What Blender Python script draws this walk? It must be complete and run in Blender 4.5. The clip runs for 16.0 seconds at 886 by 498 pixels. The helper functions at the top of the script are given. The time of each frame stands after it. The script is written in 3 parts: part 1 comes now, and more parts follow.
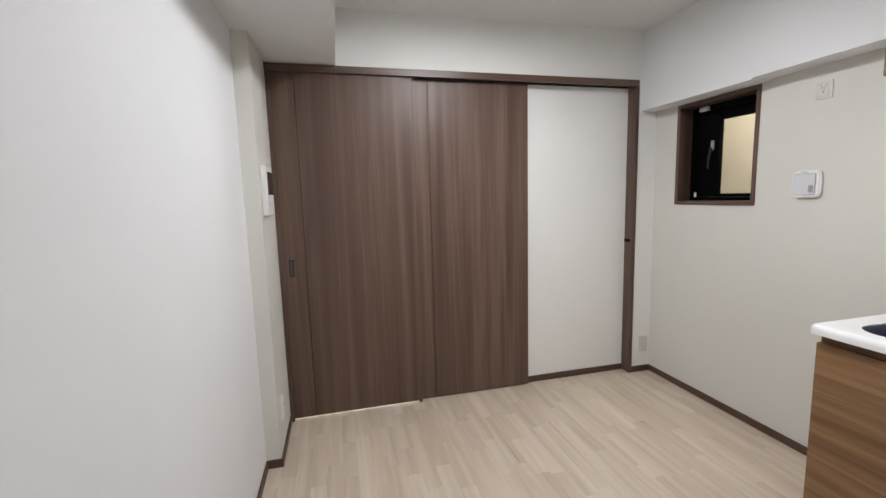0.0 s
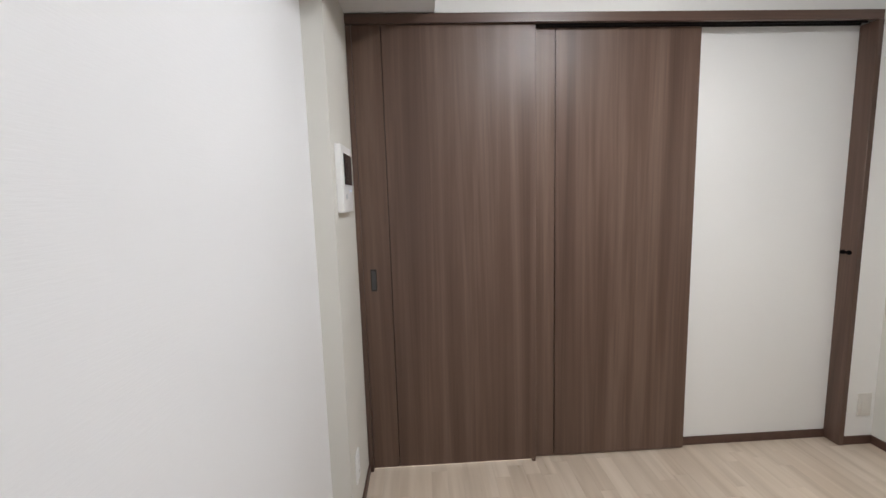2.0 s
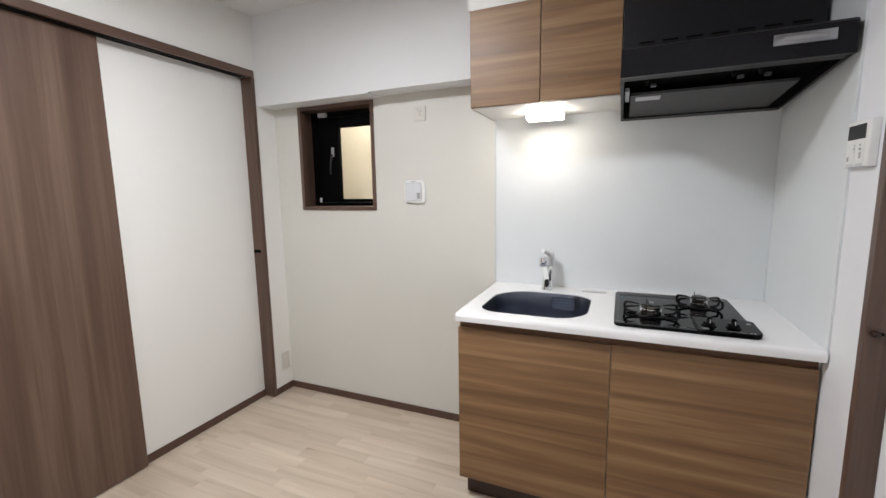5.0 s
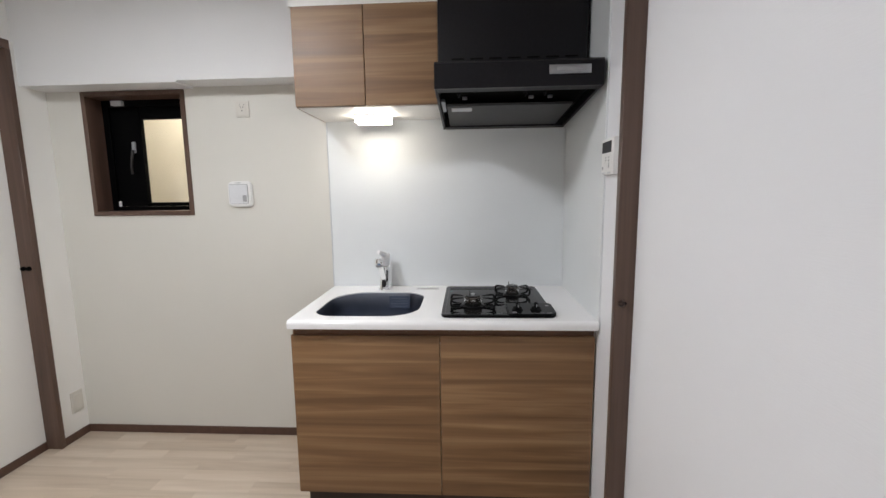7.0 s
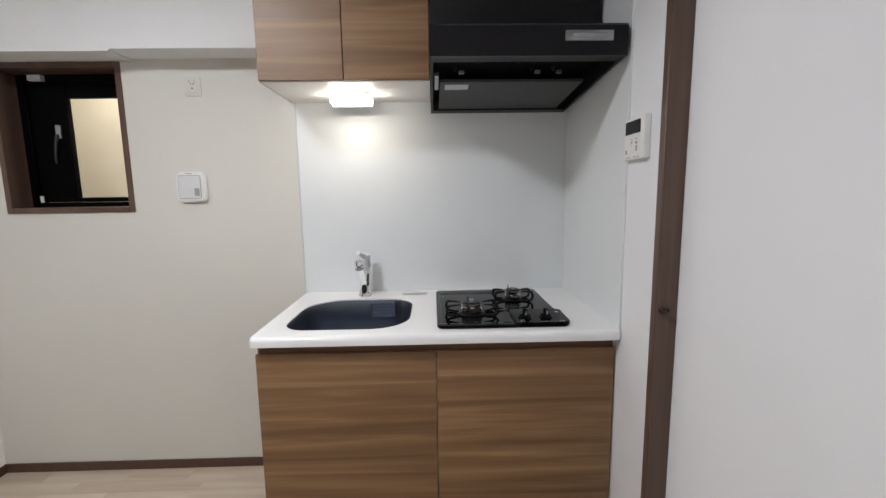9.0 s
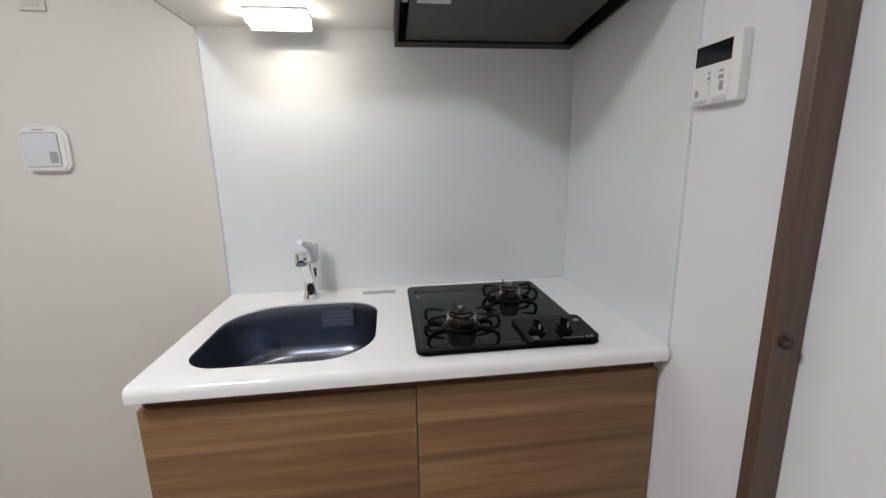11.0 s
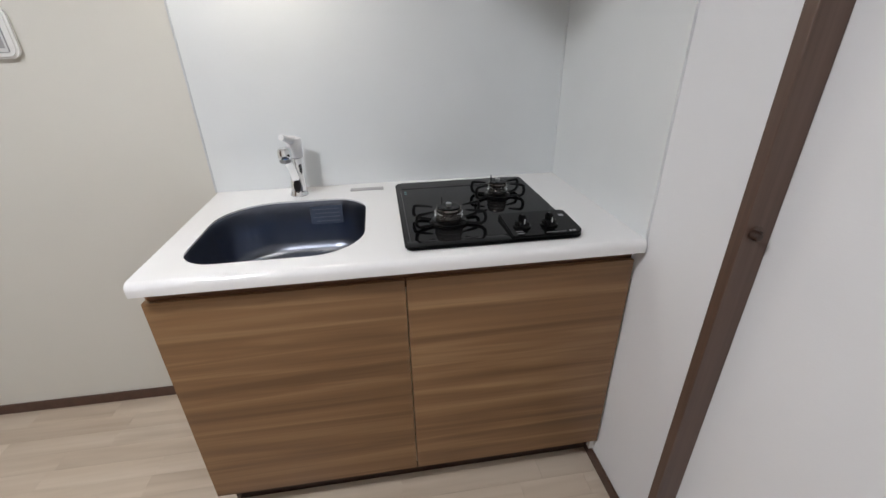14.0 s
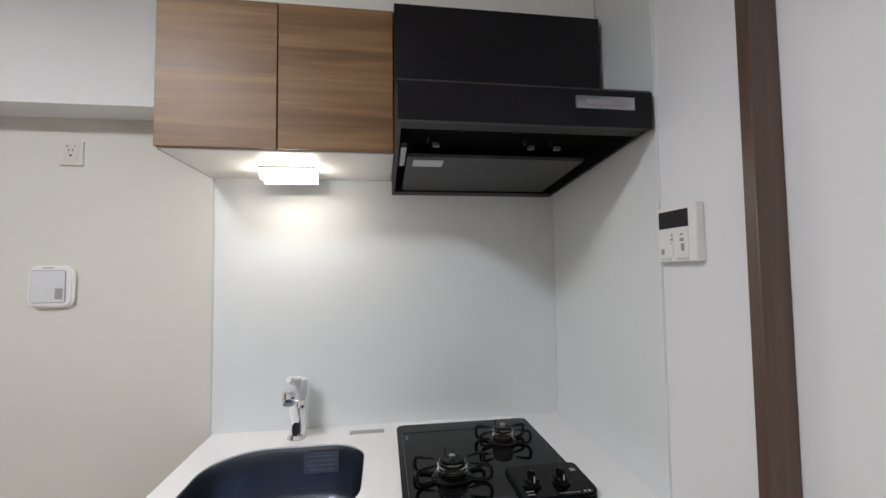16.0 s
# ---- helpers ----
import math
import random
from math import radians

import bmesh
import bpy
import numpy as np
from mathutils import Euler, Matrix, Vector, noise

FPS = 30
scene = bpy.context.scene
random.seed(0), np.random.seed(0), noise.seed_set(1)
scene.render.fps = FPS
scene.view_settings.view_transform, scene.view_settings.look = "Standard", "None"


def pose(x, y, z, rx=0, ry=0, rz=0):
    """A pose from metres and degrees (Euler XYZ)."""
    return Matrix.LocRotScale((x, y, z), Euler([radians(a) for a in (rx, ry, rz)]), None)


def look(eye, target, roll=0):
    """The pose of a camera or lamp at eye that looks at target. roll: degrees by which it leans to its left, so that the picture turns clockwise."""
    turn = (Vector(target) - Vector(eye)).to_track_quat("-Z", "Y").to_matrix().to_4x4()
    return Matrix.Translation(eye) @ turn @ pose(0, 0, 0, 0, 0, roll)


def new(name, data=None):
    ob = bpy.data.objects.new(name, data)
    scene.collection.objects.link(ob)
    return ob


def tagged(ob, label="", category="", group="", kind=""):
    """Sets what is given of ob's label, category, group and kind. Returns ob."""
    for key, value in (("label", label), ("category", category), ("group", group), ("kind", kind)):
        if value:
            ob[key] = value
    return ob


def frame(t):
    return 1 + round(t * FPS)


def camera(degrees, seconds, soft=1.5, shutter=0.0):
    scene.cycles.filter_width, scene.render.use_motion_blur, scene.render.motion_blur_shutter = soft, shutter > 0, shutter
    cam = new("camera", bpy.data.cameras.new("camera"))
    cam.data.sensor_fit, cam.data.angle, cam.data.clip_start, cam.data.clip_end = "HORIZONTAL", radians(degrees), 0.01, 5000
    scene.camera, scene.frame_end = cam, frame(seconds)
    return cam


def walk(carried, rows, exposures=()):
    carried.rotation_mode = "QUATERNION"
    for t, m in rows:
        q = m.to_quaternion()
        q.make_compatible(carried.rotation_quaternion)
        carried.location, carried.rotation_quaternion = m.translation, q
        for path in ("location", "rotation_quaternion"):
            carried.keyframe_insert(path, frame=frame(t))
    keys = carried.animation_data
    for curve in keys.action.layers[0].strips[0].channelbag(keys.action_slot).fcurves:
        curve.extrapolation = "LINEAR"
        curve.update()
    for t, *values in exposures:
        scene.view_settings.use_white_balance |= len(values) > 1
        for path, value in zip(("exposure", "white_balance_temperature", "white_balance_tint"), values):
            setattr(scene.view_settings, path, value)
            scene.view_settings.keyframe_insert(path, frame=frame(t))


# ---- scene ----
cam = camera(93.4, 16.0)
PATH = [
    (0, (-0.026, 0.129, 1.356), (0.458, 2.054, 1.106), -1.6),
    (0.5, (-0.063, 0.314, 1.339), (0.268, 2.27, 1.082), -1.6),
    (1, (-0.096, 0.551, 1.336), (0.047, 2.529, 1.078), -1.7),
    (1.5, (-0.081, 0.717, 1.328), (-0.022, 2.7, 1.075), -1.7),
    (2, (-0.071, 0.801, 1.336), (0.026, 2.783, 1.084), -1.7),
    (2.5, (-0.043, 0.82, 1.353), (0.316, 2.77, 1.094), -1.6),
    (3, (0.008, 0.777, 1.366), (0.722, 2.626, 1.099), -1.6),
    (3.5, (0.025, 0.734, 1.37), (1.14, 2.372, 1.099), -1.6),
    (4, (0.031, 0.674, 1.372), (1.465, 2.041, 1.097), -1.1),
    (4.5, (0.024, 0.635, 1.367), (1.697, 1.697, 1.095), -1.0),
    (5, (0.034, 0.589, 1.368), (1.855, 1.368, 1.093), -0.9),
    (7.5, (0.042, 0.496, 1.356), (2.023, 0.547, 1.088), -0.7),
    (8, (0.067, 0.519, 1.348), (2.049, 0.536, 1.077), -0.6),
    (8.5, (0.149, 0.571, 1.327), (2.132, 0.55, 1.063), -0.5),
    (11, (0.741, 0.645, 1.317), (2.681, 0.403, 0.897), -1.0),
    (11.5, (0.736, 0.623, 1.307), (2.623, 0.36, 0.7), -1.0),
    (12, (0.747, 0.611, 1.303), (2.559, 0.354, 0.494), -1.2),
    (12.5, (0.753, 0.608, 1.292), (2.472, 0.361, 0.302), -1.2),
    (13, (0.747, 0.615, 1.293), (2.415, 0.374, 0.216), -1.2),
    (13.5, (0.741, 0.627, 1.295), (2.428, 0.385, 0.249), -1.1),
    (14, (0.734, 0.636, 1.319), (2.509, 0.383, 0.433), -1.1),
    (14.5, (0.73, 0.632, 1.349), (2.601, 0.366, 0.694), -1.0),
    (15, (0.726, 0.639, 1.373), (2.669, 0.36, 0.988), -0.9),
    (15.5, (0.714, 0.642, 1.391), (2.69, 0.359, 1.276), -0.8),
    (16, (0.705, 0.64, 1.401), (2.682, 0.357, 1.505), -0.7),
]
EXPOSURES = [(0.0, -0.14), (1.5, -0.10), (2.5, -0.03), (3.5, 0.18), (4.5, 0.06), (5.0, 0.06), (7.5, -0.12), (8.5, -0.18), (11.0, -0.27), (12.5, -0.16), (13.5, -0.14), (15.0, -0.26), (16.0, -0.26)]
walk(cam, [(t, look(eye, target, roll)) for t, eye, target, roll in PATH], EXPOSURES)

# ---- world, lamps, exposure ----
world = bpy.data.worlds.new("world")
scene.world = world
world.use_nodes = True
world.node_tree.nodes["Background"].inputs[0].default_value = (0.5, 0.5, 0.5, 1)
world.node_tree.nodes["Background"].inputs[1].default_value = 0.05


def area_lamp(name, m, size, watts, colour, shape="DISK", size_y=None):
    data = bpy.data.lights.new(name, "AREA")
    data.shape, data.size, data.energy, data.color = shape, size, watts, colour
    if size_y:
        data.size_y = size_y
    ob = new(name, data)
    ob.matrix_world = m
    return ob


LAMP = (0.74, 1.62)
area_lamp("next_room_light", pose(0.1, 3.6, 2.3), 0.4, 60, (1.0, 0.98, 0.95))
area_lamp("outside_light", pose(2.62, 2.2, 2.3, 0, -20, 0), 0.3, 11.5, (1.0, 0.94, 0.83))


# ---- materials ----
def material(name):
    m = bpy.data.materials.new(name)
    m.use_nodes = True
    nt = m.node_tree
    return m, nt, nt.nodes["Principled BSDF"]


def node(nt, kind, **inputs):
    n = nt.nodes.new(kind)
    for key, value in inputs.items():
        n.inputs[key.replace("_", " ")].default_value = value
    return n


def coords(nt, scale):
    tc = nt.nodes.new("ShaderNodeTexCoord")
    mp = nt.nodes.new("ShaderNodeMapping")
    mp.inputs["Scale"].default_value = scale
    nt.links.new(tc.outputs["Object"], mp.inputs["Vector"])
    return mp.outputs["Vector"]


def noise_at(nt, scale, detail=4.0, rough=0.55, size=1.0, distort=0.0):
    n = node(nt, "ShaderNodeTexNoise", Scale=size, Detail=detail, Roughness=rough, Distortion=distort)
    nt.links.new(coords(nt, scale), n.inputs["Vector"])
    return n.outputs["Fac"]


def ramp(nt, fac, stops):
    r = nt.nodes.new("ShaderNodeValToRGB")
    els = r.color_ramp.elements
    while len(els) < len(stops):
        els.new(0.5)
    for e, (p, c) in zip(els, stops):
        e.position, e.color = p, (*c, 1)
    nt.links.new(fac, r.inputs["Fac"])
    return r.outputs["Color"]


def span(nt, fac, lo, hi):
    r = nt.nodes.new("ShaderNodeMapRange")
    r.inputs["To Min"].default_value, r.inputs["To Max"].default_value = lo, hi
    nt.links.new(fac, r.inputs["Value"])
    return r.outputs["Result"]


def mixed(nt, a, b, fac, mode="MIX"):
    n = nt.nodes.new("ShaderNodeMix")
    n.data_type, n.blend_type = "RGBA", mode
    for socket, v in ((n.inputs[6], a), (n.inputs[7], b)):
        if isinstance(v, tuple):
            socket.default_value = (*v, 1)
        else:
            nt.links.new(v, socket)
    if isinstance(fac, float):
        n.inputs[0].default_value = fac
    else:
        nt.links.new(fac, n.inputs[0])
    return n.outputs[2]


def bumped(nt, bsdf, height, strength, dist):
    b = node(nt, "ShaderNodeBump", Strength=strength, Distance=dist)
    nt.links.new(height, b.inputs["Height"])
    nt.links.new(b.outputs["Normal"], bsdf.inputs["Normal"])


def plain(name, colour, rough=0.5, metal=0.0, vary=0.06, grain=40.0, bump=0.0, coat=0.0, spec=0.5):
    """A painted, plastic or metal surface with slight unevenness."""
    m, nt, b = material(name)
    big = noise_at(nt, (grain, grain, grain), 3.0)
    lo = tuple(c * (1 - vary) for c in colour)
    hi = tuple(min(1.0, c * (1 + vary)) for c in colour)
    nt.links.new(ramp(nt, big, [(0.3, lo), (0.7, hi)]), b.inputs["Base Color"])
    swing = 0.06 if rough > 0.3 else 0.015
    nt.links.new(span(nt, noise_at(nt, (grain * 3,) * 3), max(0.02, rough - swing), rough + swing), b.inputs["Roughness"])
    b.inputs["Metallic"].default_value = metal
    b.inputs["Coat Weight"].default_value = coat
    b.inputs["Specular IOR Level"].default_value = spec
    if bump:
        bumped(nt, b, noise_at(nt, (grain * 8,) * 3), bump, 0.001)
    return m


def wallpaper(name, colour):
    """Vinyl wallpaper with a fine woven crinkle that runs sideways."""
    m, nt, b = material(name)
    big = noise_at(nt, (1.3, 1.3, 1.1), 3.0)
    fine = noise_at(nt, (30, 30, 340), 4.0, 0.6)
    lo = tuple(c * 0.965 for c in colour)
    col = ramp(nt, big, [(0.35, lo), (0.7, colour)])
    col = mixed(nt, col, tuple(c * 0.9 for c in colour), span(nt, fine, 0.0, 0.16))
    nt.links.new(col, b.inputs["Base Color"])
    b.inputs["Roughness"].default_value = 0.75
    b.inputs["Specular IOR Level"].default_value = 0.3
    bumped(nt, b, fine, 0.32, 0.0009)
    return m


def wood(name, dark, mid, light, along, streak=1.0, rough=0.38, per_object=0.0, fine=130.0, run=0.75, wave=0.5, pore=0.5, detail=5.0, low=0.30, high=0.68, low_mix=-0.3):
    """Wood-print foil: long streaks along one axis, fine pores over them."""
    m, nt, b = material(name)
    across, length = 13.0 * streak, run * streak
    sc = [across] * 3
    sc["xyz".index(along)] = length
    fs = [fine] * 3
    fs["xyz".index(along)] = 2.2
    tc = nt.nodes.new("ShaderNodeTexCoord")
    info = nt.nodes.new("ShaderNodeObjectInfo")
    shift = nt.nodes.new("ShaderNodeVectorMath")
    shift.operation = "MULTIPLY_ADD"
    nt.links.new(info.outputs["Random"], shift.inputs[0])
    shift.inputs[1].default_value = (7.3, 5.1, 9.7)
    nt.links.new(tc.outputs["Object"], shift.inputs[2])

    def grain(scale, detail, rough_, distort=0.0):
        mp = nt.nodes.new("ShaderNodeMapping")
        mp.inputs["Scale"].default_value = scale
        nt.links.new(shift.outputs[0], mp.inputs["Vector"])
        n = node(nt, "ShaderNodeTexNoise", Scale=1.0, Detail=detail, Roughness=rough_, Distortion=distort)
        nt.links.new(mp.outputs["Vector"], n.inputs["Vector"])
        return n.outputs["Fac"]

    wide = grain(sc, detail, 0.62, wave)
    thin = grain(fs, 3.0, 0.6)
    col = ramp(nt, wide, [(low, dark), (0.5, mid), (high, light)])
    col = mixed(nt, col, tuple(c * 0.7 for c in dark), span(nt, thin, low_mix, pore))
    if per_object:
        hsv = nt.nodes.new("ShaderNodeHueSaturation")
        nt.links.new(col, hsv.inputs["Color"])
        nt.links.new(span(nt, info.outputs["Random"], 1 - per_object, 1 + per_object), hsv.inputs["Value"])
        col = hsv.outputs["Color"]
    nt.links.new(col, b.inputs["Base Color"])
    nt.links.new(span(nt, wide, rough - 0.07, rough + 0.08), b.inputs["Roughness"])
    bumped(nt, b, thin, 0.18, 0.0006)
    return m


def emitter(name, colour, strength):
    m, nt, b = material(name)
    b.inputs["Base Color"].default_value = (0.8, 0.8, 0.8, 1)
    b.inputs["Emission Color"].default_value = (*colour, 1)
    b.inputs["Emission Strength"].default_value = strength
    b.inputs["Roughness"].default_value = 0.4
    return m


# Cream for the east wall; on the pillar it puts shade into the paper.
WALL_CREAM_SHADE = wallpaper("wallpaper_cream_shade", (0.700, 0.686, 0.634))
WALL = wallpaper("wallpaper_white", (0.79, 0.793, 0.797))
# Same white paper, lightened and warmed to carry the north walls' light.
WALL_LIT_WARM = wallpaper("wallpaper_lit_warm", (0.835, 0.828, 0.798))
# Same white paper with the bluer light of the south side in its colour.
WALL_LIT_COOL = wallpaper("wallpaper_lit_cool", (0.815, 0.825, 0.852))
CEIL = wallpaper("ceiling_paper", (0.79, 0.787, 0.772))
SPLASH = plain("kitchen_panel", (0.742, 0.770, 0.784), 0.46, 0.0, 0.02, 3.0, coat=0.5)
TRIM = wood("walnut_trim", (0.068, 0.040, 0.029), (0.106, 0.062, 0.045), (0.142, 0.088, 0.065), "z", 1.0)
TRIM_H = wood("walnut_trim_level", (0.068, 0.040, 0.029), (0.106, 0.062, 0.045), (0.142, 0.088, 0.065), "x", 1.0)
BASE = plain("baseboard_brown", (0.088, 0.046, 0.033), 0.45, 0, 0.15, 30)
LEAF = wood("walnut_leaf", (0.067, 0.037, 0.026), (0.113, 0.067, 0.047), (0.180, 0.117, 0.086), "z", 0.9, 0.42, run=0.36, wave=0.6, pore=0.32, fine=120.0, detail=4.6, low=0.29, high=0.73)
OAK = wood("kitchen_wood", (0.146, 0.075, 0.032), (0.220, 0.118, 0.052), (0.325, 0.198, 0.098), "y", 1.6, 0.45, run=0.42, wave=0.7, pore=0.36, fine=150.0, detail=3.4, low=0.31, high=0.70)
FLOOR = wood("pale_plank", (0.475, 0.382, 0.292), (0.575, 0.478, 0.378), (0.645, 0.553, 0.453), "y", 0.9, 0.30, 0.04, 30.0, pore=0.30, detail=3.0)
JOINT = plain("plank_joint", (0.52, 0.44, 0.35), 0.6)
WHITE = plain("white_plastic", (0.80, 0.80, 0.79), 0.38, 0, 0.02)
IVORY = plain("ivory_plastic", (0.66, 0.635, 0.58), 0.42, 0, 0.02)
OFFWHITE = plain("white_board", (0.78, 0.77, 0.74), 0.45, 0, 0.02)
COUNTER = plain("counter_white", (0.86, 0.86, 0.865), 0.14, 0, 0.006, 8, coat=0.3)
DARKGREY = plain("dark_grey_line", (0.05, 0.05, 0.052), 0.4)
TEAL = plain("teal_print", (0.05, 0.16, 0.18), 0.4)
PRINT = plain("faint_print", (0.15, 0.17, 0.21), 0.4)
RAIL = plain("rail_brown", (0.11, 0.047, 0.019), 0.4, 0, 0.12, 30)
STICKER = plain("film_sticker", (0.10, 0.118, 0.155), 0.35, 0.3, 0.1)
FILM = plain("blue_film", (0.020, 0.10, 0.34), 0.22, 0, 0.15, 25, coat=0.4)
GREY = plain("grey_print", (0.33, 0.33, 0.34), 0.5)
PALE_GREY = plain("pale_grey", (0.58, 0.60, 0.62), 0.45)
PAPER = plain("paper_insert", (0.66, 0.67, 0.685), 0.55, 0, 0.03)
BLACK = plain("black_enamel", (0.003, 0.003, 0.0033), 0.09, 0, 0.2, spec=0.12)
HOODBLACK = plain("hood_black", (0.0085, 0.008, 0.0098), 0.36, 0, 0.15, 80, 0.1, spec=0.24)
GLASSTOP = plain("black_glass_top", (0.004, 0.004, 0.0045), 0.04, 0, 0.1, spec=0.16)
IRON = plain("cast_iron", (0.005, 0.005, 0.0055), 0.4, 0, 0.3, 120, 0.3, spec=0.12)
KICK = plain("kick_board_brown", (0.030, 0.013, 0.008), 0.4, 0, 0.15)
DARKPLASTIC = plain("dark_plastic", (0.018, 0.016, 0.016), 0.35)
VOID = plain("dark_inside", (0.003, 0.003, 0.003), 0.8, spec=0.05)
FILTER = plain("filter_plate", (0.060, 0.060, 0.062), 0.45, 0.3, 0.08)
CHROME = plain("chrome", (0.86, 0.87, 0.88), 0.06, 1.0, 0.01)
SATIN = plain("satin_white_metal", (0.80, 0.80, 0.81), 0.28, 0.15, 0.02)
STEEL = plain("brushed_steel", (0.42, 0.43, 0.45), 0.3, 1.0, 0.05, 90)
SINK = plain("sink_steel", (0.185, 0.202, 0.245), 0.30, 1.0, 0.04, 6)
BURNER = plain("burner_metal", (0.15, 0.14, 0.13), 0.18, 1.0, 0.15, 200)
BLACKFRAME = plain("black_aluminium", (0.0015, 0.0015, 0.0018), 0.5, 0.0, 0.2, spec=0.05)
BRONZE = plain("dark_pull", (0.032, 0.028, 0.027), 0.35, 0.4)
SCREEN = plain("dark_screen", (0.012, 0.012, 0.016), 0.08, 0, 0.1)
CREAM = plain("outside_wall_cream", (0.77, 0.71, 0.60), 0.7, 0, 0.05, 4)
LIT = emitter("lamp_diffuser", (1.0, 0.91, 0.79), 38.0)
LIT_MAIN = emitter("ceiling_lamp_diffuser", (0.955, 0.965, 1.0), 95.0)
BLUE = emitter("blue_led", (0.12, 0.3, 1.0), 1.2)


def glass_material():
    m, nt, b = material("window_glass")
    b.inputs["Base Color"].default_value = (0.95, 0.95, 0.93, 1)
    b.inputs["Transmission Weight"].default_value = 1.0
    b.inputs["Roughness"].default_value = 0.12
    b.inputs["IOR"].default_value = 1.45
    return m


GLASS = glass_material()


# ---- building helpers ----
def link(name, bm, mat, smooth=False):
    bmesh.ops.recalc_face_normals(bm, faces=bm.faces)
    me = bpy.data.meshes.new(name)
    bm.to_mesh(me)
    bm.free()
    me.materials.append(mat)
    if smooth:
        for p in me.polygons:
            p.use_smooth = True
        me.set_sharp_from_angle(angle=radians(38))
    return new(name, me)


def structure(name, bm, mat, label="", category=""):
    return tagged(link(name, bm, mat), label, category or name.split("_")[0], kind="structure")


def thing(name, at, label, category, group=""):
    e = new(name)
    e.empty_display_size = 0.05
    e.location = at
    return tagged(e, label, category, group)


def part(name, bm, mat, parent, label="", smooth=True):
    """One mesh, modelled in world places, as a part of parent."""
    ob = link(name, bm, mat, smooth)
    ob.parent = parent
    ob.matrix_parent_inverse = Matrix() if parent.parent else Matrix.Translation(-parent.location)
    return tagged(ob, label)


def boxes(*dims, bevel=0.0, segments=2):
    """Boxes given as (x0, x1, y0, y1, z0, z1), in one bmesh."""
    bm = bmesh.new()
    for x0, x1, y0, y1, z0, z1 in dims:
        m = Matrix.Translation(((x0 + x1) / 2, (y0 + y1) / 2, (z0 + z1) / 2)) @ Matrix.Diagonal((x1 - x0, y1 - y0, z1 - z0, 1))
        bmesh.ops.create_cube(bm, size=1, matrix=m)
    if bevel:
        bmesh.ops.bevel(bm, geom=bm.edges[:], offset=bevel, segments=segments, affect="EDGES", profile=0.6)
    return bm


def rounded_outline(x0, x1, y0, y1, radii, steps=8):
    """Points round a rectangle with its own radius at each corner, from (x1, y1) on, anticlockwise."""
    pts = []
    corners = [(x1, y1, -1, -1, 0), (x0, y1, 1, -1, 90), (x0, y0, 1, 1, 180), (x1, y0, -1, 1, 270)]
    for (cx, cy, sx, sy, a0), r in zip(corners, radii):
        for i in range(steps + 1):
            a = radians(a0 + 90 * i / steps)
            pts.append((cx + sx * r + r * math.cos(a), cy + sy * r + r * math.sin(a)))
    return pts


def prism(pts, lo, hi, axis="z", bevel=0.0, segments=2):
    """An outline in the plane across axis, drawn out from lo to hi."""
    def at(p, h):
        return {"z": (p[0], p[1], h), "x": (h, p[0], p[1]), "y": (p[0], h, p[1])}[axis]
    bm = bmesh.new()
    a = [bm.verts.new(at(p, lo)) for p in pts]
    b = [bm.verts.new(at(p, hi)) for p in pts]
    n = len(pts)
    bm.faces.new(a)
    bm.faces.new(b)
    for i in range(n):
        bm.faces.new((a[i], a[(i + 1) % n], b[(i + 1) % n], b[i]))
    bmesh.ops.recalc_face_normals(bm, faces=bm.faces)
    if bevel:
        rim = [e for e in bm.edges if (e.verts[0] in a and e.verts[1] in a) or (e.verts[0] in b and e.verts[1] in b)]
        bmesh.ops.bevel(bm, geom=rim, offset=bevel, segments=segments, affect="EDGES")
    return bm


def lathe(at, profile, axis=(0, 0, 1), steps=28):
    """A turned shape: profile of (radius, height) along axis from at."""
    bm = bmesh.new()
    q = Vector((0, 0, 1)).rotation_difference(Vector(axis)).to_matrix().to_4x4()
    m = Matrix.Translation(at) @ q
    rings = []
    for r, h in profile:
        rings.append([bm.verts.new(m @ Vector((r * math.cos(2 * math.pi * i / steps), r * math.sin(2 * math.pi * i / steps), h))) for i in range(steps)])
    for a, b in zip(rings, rings[1:]):
        for i in range(steps):
            bm.faces.new((a[i], a[(i + 1) % steps], b[(i + 1) % steps], b[i]))
    bm.faces.new(rings[0])
    bm.faces.new(rings[-1])
    return bm


def tube(points, radii, steps=10):
    """A round bar along points, with a radius at each."""
    bm = bmesh.new()
    pts = [Vector(p) for p in points]
    if not isinstance(radii, (list, tuple)):
        radii = [radii] * len(pts)
    rings = []
    side = None
    for i, p in enumerate(pts):
        d = (pts[min(i + 1, len(pts) - 1)] - pts[max(i - 1, 0)]).normalized()
        u = d.cross(Vector((0, 0, 1)) if abs(d.z) < 0.9 else Vector((0, 1, 0))).normalized()
        if side is not None:
            u = (side - d * side.dot(d)).normalized()
        side = u
        v = d.cross(u)
        rings.append([bm.verts.new(p + radii[i] * (math.cos(2 * math.pi * k / steps) * u + math.sin(2 * math.pi * k / steps) * v)) for k in range(steps)])
    for a, b in zip(rings, rings[1:]):
        for i in range(steps):
            bm.faces.new((a[i], a[(i + 1) % steps], b[(i + 1) % steps], b[i]))
    bm.faces.new(rings[0])
    bm.faces.new(rings[-1])
    return bm


def merge(*bms):
    out = bmesh.new()
    for b in bms:
        me = bpy.data.meshes.new("tmp")
        b.to_mesh(me)
        b.free()
        out.from_mesh(me)
        bpy.data.meshes.remove(me)
    return out


